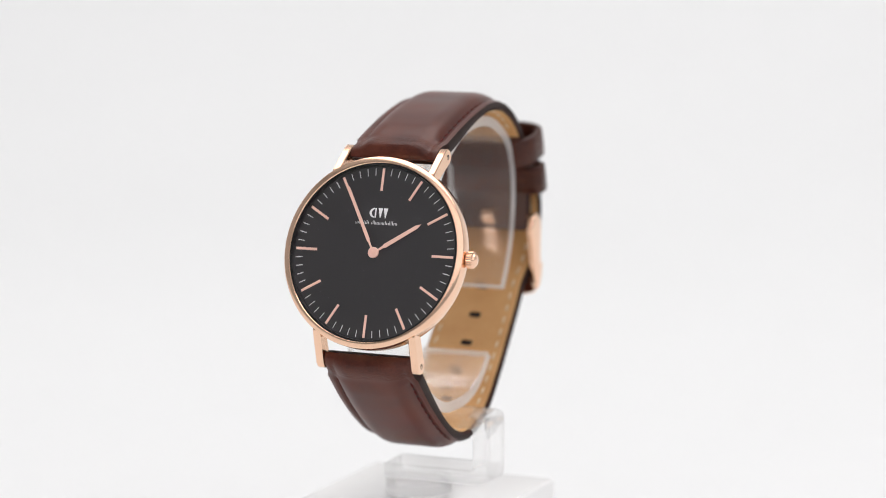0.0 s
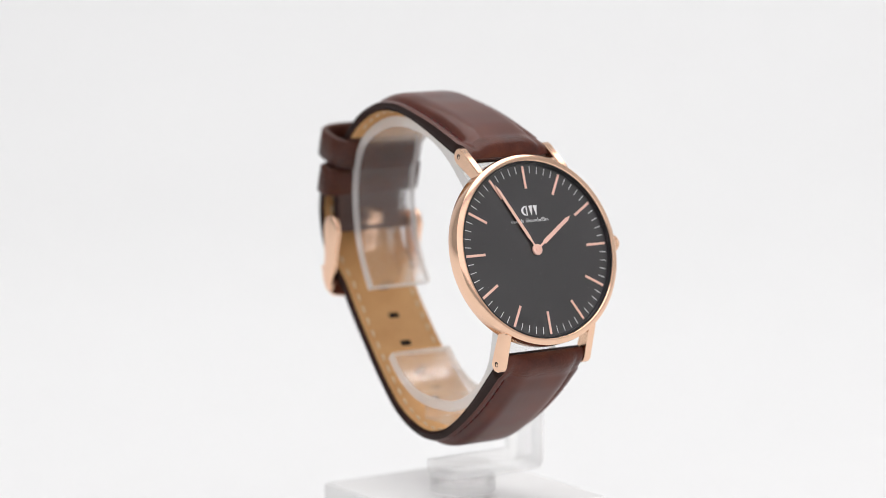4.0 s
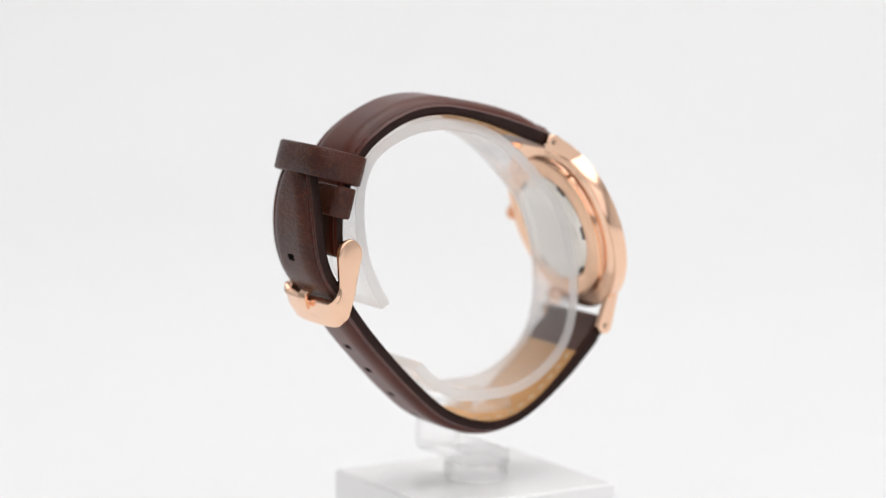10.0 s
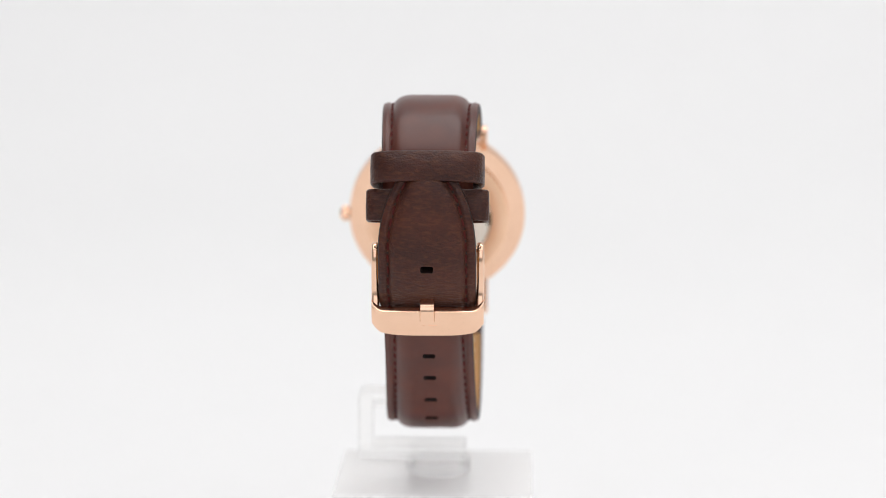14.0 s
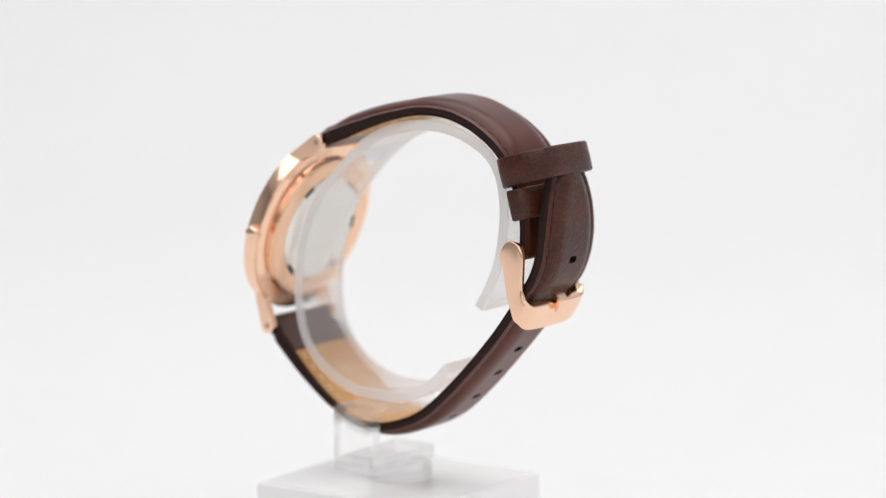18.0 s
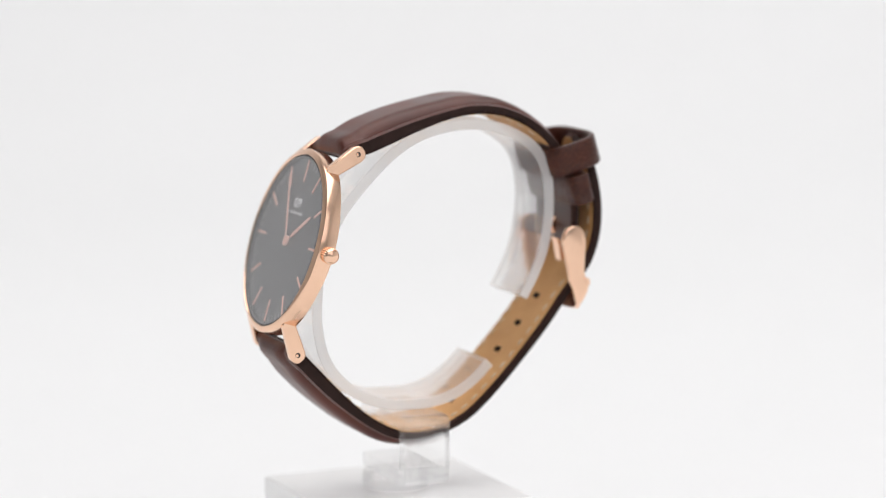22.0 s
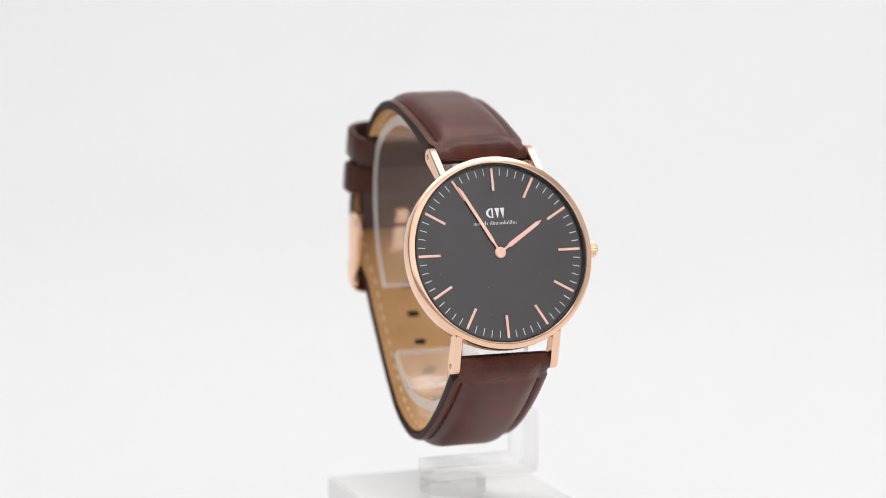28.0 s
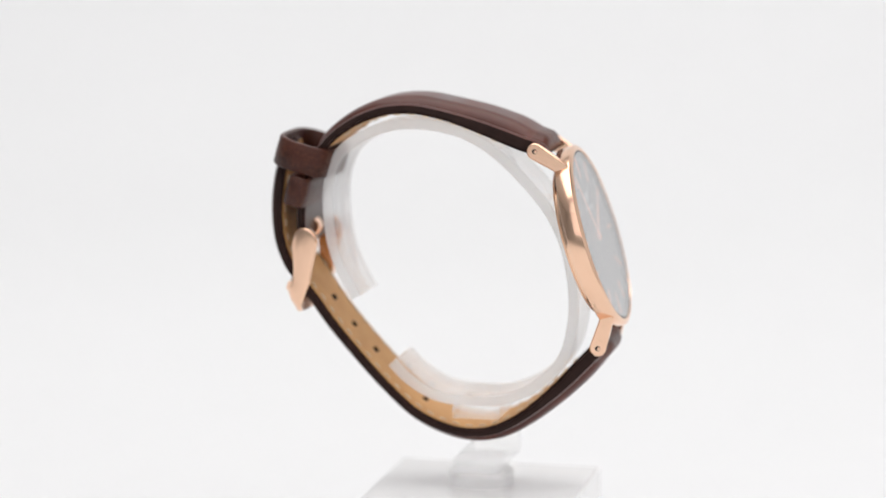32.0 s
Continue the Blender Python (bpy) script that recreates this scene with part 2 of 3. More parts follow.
def slab(line, s0, s1, half, top, low, holes=(), hole_half=1.22, hole_long=0.62, step=0.6, columns=26):
    """A strip along a ribbon: half(s) its half width, top(s, x) and low(s, x) its faces; holes go right through."""
    rows = [s0 + (s1 - s0) * k / int((s1 - s0) / step) for k in range(int((s1 - s0) / step) + 1)]
    for h in holes:
        rows = [r for r in rows if abs(r - h) > hole_long + 0.12] + [h - hole_long, h - 0.55 * hole_long, h + 0.55 * hole_long, h + hole_long]
    rows.sort()
    core = [hole_half * k for k in (-1, -0.33, 0.33, 1)]
    verts, faces, picks = [], [], []

    def xs(s):
        w = half(s)
        c = min(1.0, w / (hole_half * 1.6)) * (0.8 if any(abs(abs(s - h) - hole_long) < 1e-6 for h in holes) else 1.0)
        outer = [hole_half * c + (w - hole_half * c) * (1 - (1 - k / 18) ** 1.4) for k in range(1, 19)]
        return [-x for x in reversed(outer)] + [x * c for x in core] + outer
    count = len(xs(s0))
    for s in rows:
        p, t, n = line.at(s)
        across = xs(s)
        for face in (top, low):
            for x in across:
                h = face(s, x)
                verts.append((X0 + x, p[0] + n[0] * h, p[1] + n[1] * h))
        for x, side in ((across[0], -1), (across[-1], 1)):
            h = (top(s, x) + low(s, x)) / 2
            verts.append((X0 + x + side * 0.18, p[0] + n[0] * h, p[1] + n[1] * h))
    size = 2 * count + 2
    first = (count - 4) // 2

    def void(i, j):
        mid = (rows[i] + rows[i + 1]) / 2 if 0 <= i < len(rows) - 1 else -9.0
        return first <= j < first + 3 and any(abs(mid - h) < hole_long for h in holes)
    for i in range(len(rows) - 1):
        a, b = i * size, (i + 1) * size
        for j in range(count - 1):
            if not void(i, j):
                faces.append((a + j, a + j + 1, b + j + 1, b + j)), picks.append(0)
                faces.append((a + count + j, b + count + j, b + count + j + 1, a + count + j + 1)), picks.append(0)
        for j, mid in ((0, 2 * count), (count - 1, 2 * count + 1)):
            faces.append((a + j, b + j, b + mid, a + mid)), picks.append(1)
            faces.append((a + mid, b + mid, b + count + j, a + count + j)), picks.append(1)
        if void(i, first):
            for j in (first, first + 3):
                faces.append((a + j, b + j, b + count + j, a + count + j)), picks.append(2)
            for j in range(first, first + 3):
                for r, beside in ((a, i - 1), (b, i + 1)):
                    if not void(beside, first):
                        faces.append((r + j, r + j + 1, r + count + j + 1, r + count + j)), picks.append(2)
    for i in (0, len(rows) - 1):
        a = i * size
        for j in range(count - 1):
            faces.append((a + j, a + j + 1, a + count + j + 1, a + count + j)), picks.append(1)
        for j, mid in ((0, 2 * count), (count - 1, 2 * count + 1)):
            faces.append((a + j, a + mid, a + count + j)), picks.append(1)
    return verts, faces, picks


def stitches(line, s0, s1, offset, height, out=1, long=1.6, gap=2.25, thick=0.24):
    """A row of threads: offset(s) is its x, height(s, x) the face on which it lies."""
    verts, faces = [], []
    s = s0
    while s + long < s1:
        base = len(verts)
        for k, (q, w) in enumerate(((0, 0.35), (0.18, 0.9), (0.5, 1.0), (0.82, 0.9), (1, 0.35))):
            u = s + long * q
            p, t, n = line.at(u)
            x = offset(u) + 0.1 * (q - 0.5)
            sink = 0.16 * (2 * q - 1) ** 4
            for a in range(6):
                c, d = math.cos(a * math.pi / 3) * thick * w, math.sin(a * math.pi / 3) * thick * 0.7 * w
                h = height(u, x) + out * (0.16 - sink) + d
                verts.append((X0 + x + c, p[0] + n[0] * h, p[1] + n[1] * h))
        for k in range(4):
            for a in range(6):
                faces.append((base + k * 6 + a, base + k * 6 + (a + 1) % 6, base + k * 6 + 6 + (a + 1) % 6, base + k * 6 + 6 + a))
        faces.append(tuple(base + a for a in range(6)))
        faces.append(tuple(base + 24 + a for a in range(6)))
        s += gap + 0.06 * math.sin(s * 7.0)
    return verts, faces


def needle_hole_shade(line, s0, s1, offset, height, long=1.6, gap=2.25):
    """Dark raised discs between the threads of a row; the holes' shade is in their colour."""
    verts, faces = [], []
    s = s0
    while s + long < s1:
        u = s + long + (gap - long) / 2
        base = len(verts)
        for r, lift in ((0.25, 0.02), (0.16, 0.06)):
            for a in range(8):
                du, dx = r * math.cos(a * math.pi / 4), r * math.sin(a * math.pi / 4)
                p, t, n = line.at(min(u + du, line.length))
                x = offset(u) + dx
                h = height(min(u + du, line.length), x) + lift
                verts.append((X0 + x, p[0] + n[0] * h, p[1] + n[1] * h))
        faces += [tuple(base + j for j in (a, (a + 1) % 8, 8 + (a + 1) % 8, 8 + a)) for a in range(8)] + [tuple(base + 8 + a for a in range(8))]
        s += gap + 0.06 * math.sin(s * 7.0)
    return verts, faces


def ease(x):
    x = max(0.0, min(1.0, x))
    return x * x * (3 - 2 * x)


# ---------------------------------------------------------------- the place: paper sweep and added, unseen walls
def sweep():
    """White paper: floor, a wide curve and the rising back, one sheet with a little thickness."""
    line = [(-1.55, 0.0), (0.55, 0.0)]
    line += [(0.55 + 0.6 * math.sin(radians(a)), 0.6 - 0.6 * math.cos(radians(a))) for a in range(6, 91, 6)]
    line += [(1.15, 1.46)]
    verts, faces = [], []
    for x in (-1.58, 1.58):
        for off in (0.0, -0.004):
            for k, (y, z) in enumerate(line):
                verts.append((x * 1000, (y - (off if k > 8 else 0)) * 1000, (z + (off if k < 12 else 0)) * 1000))
    n = len(line)
    for k in range(n - 1):
        faces.append((k, k + 1, 2 * n + k + 1, 2 * n + k))
        faces.append((n + k, n + k + 1, 3 * n + k + 1, 3 * n + k))
        faces.append((k, k + 1, n + k + 1, n + k))
        faces.append((2 * n + k, 2 * n + k + 1, 3 * n + k + 1, 3 * n + k))
    faces += [(0, n, 3 * n, 2 * n), (n - 1, 2 * n - 1, 4 * n - 1, 3 * n - 1)]
    ob = new("backdrop", shape("backdrop", verts, faces, PAPER, smooth=30))
    tagged(ob, "seamless white paper backdrop curving up from the floor", "backdrop", kind="structure")


def wall(name, x0, x1, y0, y1, z0, z1, label, cloth):
    v, f = block(x0 * 1000, x1 * 1000, y0 * 1000, y1 * 1000, z0 * 1000, z1 * 1000, 2)
    tagged(new(name, shape(name, v, f, cloth, smooth=0)), label, name.split("_")[0], kind="structure")


sweep()
wall("floor", -1.6, 1.6, -1.6, 1.3, -0.06, -0.006, "white cloth floor under the paper", PAPER)
# Unseen walls and ceiling, added to bounce light and tone the watch's reflections.
wall("wall_south", -1.6, 1.6, -1.7, -1.6, -0.06, 1.5, "unseen grey wall added behind the camera", DIM)
wall("wall_north", -1.6, 1.6, 1.3, 1.4, -0.06, 1.5, "unseen white wall added round the set", PAPER)
wall("wall_west", -1.7, -1.6, -1.7, 1.4, -0.06, 1.5, "unseen grey wall added beside the set", DIM)
wall("wall_east", 1.6, 1.7, -1.7, 1.4, -0.06, 1.5, "unseen white wall added round the set", PAPER)
wall("ceiling", -1.7, 1.7, -1.7, 1.4, 1.5, 1.6, "unseen white ceiling added over the set", PAPER)

# ---------------------------------------------------------------- plinth and stand
plinth = thing("plinth", 0, 0, 0, "square white milky plastic block on the paper", "plinth")
part("plinth_block", shape("plinth_block", *block(-19.0, 20.3, -29.6, 12.0, 0, PLINTH, 0.5), MILK, smooth=30), plinth)

stand = thing("display_stand", 0, 0, PLINTH / 1000, "clear acrylic watch stand with an open cuff on a white block", "display stand")
CUFF = Ribbon([(15.9, 37.0), (18.2, 41.0), (20.3, 46.0), (21.4, 51.5), (21.7, 57.0), (21.0, 62.3), (18.9, 66.7), (15.2, 69.8), (9.8, 72.2), (4.0, 73.1),
               (-2.2, 72.6), (-8.0, 70.9), (-13.5, 67.6), (-19.4, 62.1), (-24.2, 56.3), (-27.2, 50.4), (-28.8, 44.2), (-29.4, 38.2), (-29.1, 32.8), (-27.6, 27.3),
               (-24.4, 22.8), (-19.5, 19.2), (-14.0, 17.2), (-9.0, 16.85), (-4.0, 17.0), (0.6, 18.2), (5.2, 21.0), (8.5, 24.2)])


def cuff():
    verts, faces, rows = [], [], int(CUFF.length / 1.0)
    rim = [(-7.0, -0.2), (-6.8, 0.0), (6.8, 0.0), (7.0, -0.2), (7.0, -1.9), (6.8, -2.1), (-6.8, -2.1), (-7.0, -1.9)]
    for k in range(rows + 1):
        p, t, n = CUFF.at(CUFF.length * k / rows)
        for x, h in rim:
            verts.append((X0 + x, p[0] + n[0] * h, p[1] + n[1] * h))
    for k in range(rows):
        for j in range(8):
            faces.append((k * 8 + j, k * 8 + (j + 1) % 8, k * 8 + 8 + (j + 1) % 8, k * 8 + 8 + j))
    picks = [0 if j in (1, 5) else 1 for k in range(rows) for j in range(8)] + [1, 1]
    faces += [tuple(range(8)), tuple(rows * 8 + j for j in range(8))]
    return shape("cuff", verts, faces, [ACRYLIC, LIT_EDGE], picks, smooth=30)


part("cuff", cuff(), stand, "clear open acrylic ring holding the strap")


def bent_strip():
    """One strip of acrylic, bent twice: under the cuff, down beside the strap and back over the peg."""
    def turn(cx, cz, r, a0, a1):
        return arc(cx, cz, r, a0, a1, 6)
    outer = [(-5.9, 16.85)] + turn(14.6, 15.25, 1.6, 90, 0) + turn(14.6, 4.9, 1.6, 0, -90) + [(-5.5, 3.3)]
    inner = [(-5.5, 6.2)] + turn(12.8, 6.7, 0.5, -90, 0) + turn(12.8, 13.8, 0.5, 0, 90) + [(-5.9, 14.3)]
    v, f = prism(outer + inner, -13.8, -4.3, 0.3, lambda p, q, h: (p, h, q))
    return shape("bent_strip", v, f, CAST, smooth=40)


part("bent_strip", bent_strip(), stand, "clear bent acrylic strip")
v, f = lathe([(0.0, 3.2), (6.2, 3.2), (6.5, 2.9), (6.5, 0.35), (6.2, 0.05), (0.0, 0.05)], 64, lambda p: (0.0 + p[0], -9.0 + p[1], p[2]))
part("peg", shape("peg", v, f, CAST, smooth=30), stand, "round clear acrylic foot")
for ob in stand.children:
    ob.visible_shadow = False

# ---------------------------------------------------------------- the watch
BASE = 10.5     # the strap's lowest height over the plinth, mm
watch = thing("wristwatch", 0, 0, (PLINTH + BASE) / 1000, "rose gold wristwatch with black dial and dark brown leather strap", "watch")
TILT = radians(17.4)
CENTRE = (X0, -31.55, 50.3 - BASE)


def on_case(v):
    """From the case's own axes (x to three o'clock, y to twelve, z out of the dial) to the watch's."""
    x, u, n = v
    return (CENTRE[0] + x, CENTRE[1] + u * math.sin(TILT) - n * math.cos(TILT), CENTRE[2] + u * math.cos(TILT) + n * math.sin(TILT))


CASE_AXES = Matrix(((1, 0, 0, CENTRE[0] / 1000),
                    (0, math.sin(TILT), -math.cos(TILT), CENTRE[1] / 1000),
                    (0, math.cos(TILT), math.sin(TILT), CENTRE[2] / 1000),
                    (0, 0, 0, 1)))


def cased(name, vf, mat, parent, label="", smooth=40):
    v, f = vf
    return part(name, shape(name, [on_case(p) for p in v], f, mat, smooth=smooth), parent, label)


def build_case():
    ring = [(16.9, 0.75), (16.92, 1.1), (17.05, 1.25), (17.35, 1.22), (17.98, 0.93), (18.14, 0.8), (18.17, 0.7), (18.17, -1.95), (18.12, -2.08), (18.0, -2.14), (17.75, -2.16),
            (15.05, -2.2), (14.8, -2.32), (14.7, -2.6), (14.7, -3.4), (11.2, -3.4), (11.1, -3.1), (16.6, -0.6), (16.9, 0.2)]
    case = cased("case", lathe(ring, 160, closed=True), GOLD, watch, "round polished rose gold case", 28)
    rim = [(14.78, -3.38), (14.74, -3.6), (14.55, -3.82), (14.2, -3.92), (11.4, -3.98), (11.2, -3.9), (11.15, -3.6), (11.15, -3.38)]
    cased("back_ring", lathe(rim, 128, closed=True), BRUSHED, case, "brushed rose gold ring round the case back", 25)
    # lugs, with the pin's head in each
    for side in (-1, 1):
        for way in (1, -1):
            x = side * 9.72
            hu, hn = (19.6, -4.75) if way > 0 else (20.1, -4.1)      # the pin: along the dial, and behind it
            outline = [(14.4, 0.4), (15.0, 0.6), (15.45, 0.5)] + arc(hu, hn, 1.6, 52, -132, 6) + [(14.9, -2.2), (14.4, -2.0)]
            v, f = prism(outline, x - 0.75, x + 0.75, 0.18, lambda p, q, h, way=way: (h, way * p, q))
            lug = cased("lug", (v, f), GOLD, case, "", 35)
            pin = lathe([(0.0, 0.0), (0.3, 0.0), (0.3, 0.37), (0.25, 0.41), (0.0, 0.42)], 20,
                        lambda p, side=side, way=way, hu=hu, hn=hn: (side * (10.12 + p[2]), way * hu + p[0] - 0.1, hn + p[1] + 0.12))
            cased("pin_head", pin, POLISHED, case)
            # a dark disc flush with the lug: the hole's shade as colour
            hole = lathe([(0.02, 0.0), (0.5, 0.0), (0.5, 0.36), (0.02, 0.36)], 20,
                         lambda p, side=side, way=way, hu=hu, hn=hn: (side * (10.12 + p[2]), way * hu + p[0], hn + p[1]), closed=True)
            cased("pin_hole", hole, HOLE, case)
    # crown with flutes and a domed cap
    verts, faces, steps = [], [], 72
    for r, h in ((0.7, 17.6), (0.7, 18.25), (1.35, 18.3), (1.5, 18.5), (1.5, 19.5), (1.3, 19.68), (1.28, 19.7), (1.1, 20.0), (0.6, 20.15), (0.01, 20.22)):
        for k in range(steps):
            a = 2 * math.pi * k / steps
            rr = r + (0.1 if k % 3 == 0 and r > 1.28 else 0.0)
            verts.append((h, rr * math.cos(a), -1.35 + rr * math.sin(a)))
    for i in range(9):
        for k in range(steps):
            faces.append((i * steps + k, i * steps + (k + 1) % steps, i * steps + steps + (k + 1) % steps, i * steps + steps + k))
    faces.append(tuple(range(steps)))
    cased("crown", (verts, faces), GOLD, case, "fluted rose gold crown", 25)
    # steel back, engraved
    back = cased("caseback", lathe([(0.0, -3.95), (9.3, -3.95), (9.4, -3.82), (9.65, -3.82), (9.75, -4.02), (10.7, -3.99), (10.98, -3.75), (10.98, -3.2), (0.0, -3.2)], 128), STEEL, watch,
                 "engraved steel case back", 12)
    # notches as dark blocks, their shade put into the colour
    for k in (50, 128, 180, -128, -50):
        a = radians(k)
        notch = block(10.3, 11.25, -1.35, 1.35, -4.04, -3.6, 0.08)
        c, s = math.cos(a), math.sin(a)
        cased("notch", ([(x * c - y * s, x * s + y * c, z) for x, y, z in notch[0]], notch[1]), HOLE, back)
    rng = random.Random(5)
    for row, (y, w) in enumerate(((5.2, 4.5), (3.9, 6.0), (2.6, 6.6), (0.4, 7.0), (-1.2, 7.0), (-3.4, 6.2), (-4.8, 5.2))):
        x = -w
        while x < w:
            long = rng.uniform(0.7, 2.0)
            cased("engraved_bar", block(x, min(x + long, w), y - 0.28, y + 0.28, -3.99, -3.94, 0.01), ENGRAVED, back, smooth=0)
            x += long + 0.5
    # gasket and crystal
    cased("gasket", lathe([(16.66, 0.5), (16.89, 0.5), (16.89, 1.08), (16.66, 1.08)], 128, closed=True), REHAUT, watch, "thin black gasket round the glass", 30)
    v, f = lathe([(0.0, 1.2), (16.3, 1.2), (16.62, 1.12), (16.62, 1.03), (0.0, 1.03)], 128)
    glass = part("crystal", shape("crystal", [on_case(p) for p in v], f, CRYSTAL, None, 10), watch, "clear flat watch glass")
    glass.visible_shadow = False


def build_dial():
    def set_in(name, vf, mat, parent, label="", smooth=40):
        v, f = vf
        return part(name, shape(name, [on_case((x, y, z + 0.2)) for x, y, z in v], f, mat, smooth=smooth), parent, label)
    dial = set_in("dial", lathe([(0.0, 0.0), (16.5, 0.0), (16.5, -0.4), (0.0, -0.4)], 96), DIAL, watch, "plain black dial under flat glass", 30)
    set_in("rim_ring", lathe([(16.45, 0.01), (16.6, 0.01), (16.62, 0.66), (16.54, 0.66)], 128, closed=True), DIAL, dial, "black ring round the dial", 30)
    v, f = prism([(-0.24, -2.15), (0.24, -2.15), (0.24, 2.15), (-0.24, 2.15)], -0.02, 0.2, 0.06, lambda p, q, h: (p, q, h))
    hour = shape("hour_mark", v, f, SATIN, smooth=20)
    v, f = prism([(-0.068, -0.68), (0.068, -0.68), (0.068, 0.68), (-0.068, 0.68)], -0.01, 0.03, 0.008, lambda p, q, h: (p, q, h))
    minute = shape("minute_mark", v, f, WHITE, smooth=0)
    for k in range(60):
        turn = CASE_AXES @ Matrix.Rotation(radians(-6 * k), 4, "Z")
        if k % 5 == 0:
            part("hour_mark", hour, dial, m=turn @ Matrix.Translation((0, 0.0139, 0.0002)))
        else:
            part("minute_mark", minute, dial, m=turn @ Matrix.Translation((0, 0.01536, 0.0002)))
    # maker's mark: a plain half disc and two small wedges, and a row of bars below it
    crescent = [(-0.72 - 1.18 * math.cos(radians(a)), 7.55 + 0.95 * math.sin(radians(a))) for a in range(80, -81, -10)]
    crescent += [(-0.72 - 0.72 * math.cos(radians(a)), 7.55 + 0.72 * math.sin(radians(a))) for a in range(-80, 81, 10)]
    set_in("maker_mark", prism(crescent, -0.01, 0.03, 0.008, lambda p, q, h: (p, q, h)), WHITE, dial, "white maker's mark in plain shapes", 0)
    set_in("maker_mark", block(-0.8, -0.52, 6.62, 8.48, -0.01, 0.03, 0.008), WHITE, dial, smooth=0)
    for x in (0.35, 1.4):
        wedge = [(x - 0.48, 8.48), (x - 0.06, 6.62), (x + 0.06, 6.62), (x + 0.4, 8.48)]
        set_in("maker_mark", prism(wedge, -0.01, 0.03, 0.004, lambda p, q, h: (p, q, h)), WHITE, dial, smooth=0)
    rng = random.Random(2)
    x = -4.55
    for count in (10, 19):
        for k in range(count):
            wide, tall = rng.choice((0.09, 0.09, 0.13)), rng.choice((0.45, 0.45, 0.45, 0.72))
            b = [(x, 5.35), (x + wide, 5.35), (x + wide, 5.35 + tall), (x, 5.35 + tall)]
            set_in("name_bar", prism(b, -0.01, 0.03, 0.006, lambda p, q, h: (p, q, h)), WHITE, dial, smooth=0)
            x += wide + 0.18
        x += 0.4
    # hands
    def hand(name, outline, degrees, height, label):
        a = radians(-degrees)
        c, s = math.cos(a), math.sin(a)
        v, f = prism(outline, height, height + 0.16, 0.05, lambda p, q, h: (p * c - q * s, p * s + q * c, h))
        set_in(name, (v, f), SATIN, watch, label, 20)
    hand("hour_hand", [(-0.2, 0.3), (0.2, 0.3), (0.22, 2.1), (0.42, 2.6), (0.36, 9.6), (0.0, 10.7), (-0.36, 9.6), (-0.42, 2.6), (-0.22, 2.1)], 57.0, 0.16, "slim rose gold hour hand")
    hand("minute_hand", [(-0.18, 0.3), (0.18, 0.3), (0.2, 2.2), (0.34, 2.8), (0.3, 13.4), (0.0, 14.6), (-0.3, 13.4), (-0.34, 2.8), (-0.2, 2.2)], -29.0, 0.36, "slim rose gold minute hand")
    set_in("hand_cap", lathe([(0.0, 0.1), (1.0, 0.1), (1.05, 0.15), (1.05, 0.5), (0.95, 0.58), (0.5, 0.58), (0.46, 0.52), (0.4, 0.52), (0.36, 0.6), (0.0, 0.62)], 40), SATIN, watch, "round rose gold hand cap", 25)


UPPER = Ribbon([(-23.0, 66.9), (-20.6, 68.0), (-14.7, 70.2), (-8.9, 72.3), (-3.1, 74.0), (2.7, 75.05), (8.4, 74.75), (13.2, 73.2), (17.2, 70.9), (20.5, 68.0),
                (23.2, 63.8), (24.9, 59.0), (25.7, 55.5), (25.8, 52.0), (25.6, 49.6), (25.2, 47.8)])
LOWER = Ribbon([(-34.3, 31.6), (-33.2, 29.4), (-29.4, 25.2), (-24.8, 20.6), (-19.2, 16.0), (-13.7, 12.9), (-8.2, 11.9), (-2.6, 12.9), (2.9, 15.5), (8.4, 20.2),
                (13.9, 25.9), (19.4, 32.2), (23.2, 37.3), (25.9, 41.0), (28.3, 44.4), (29.8, 48.6), (30.4, 53.5), (30.4, 59.0), (29.9, 64.0), (28.6, 68.6)])


def drop(vfp):
    v, f, picks = vfp
    return [(x, y, z - BASE) for x, y, z in v], f, picks


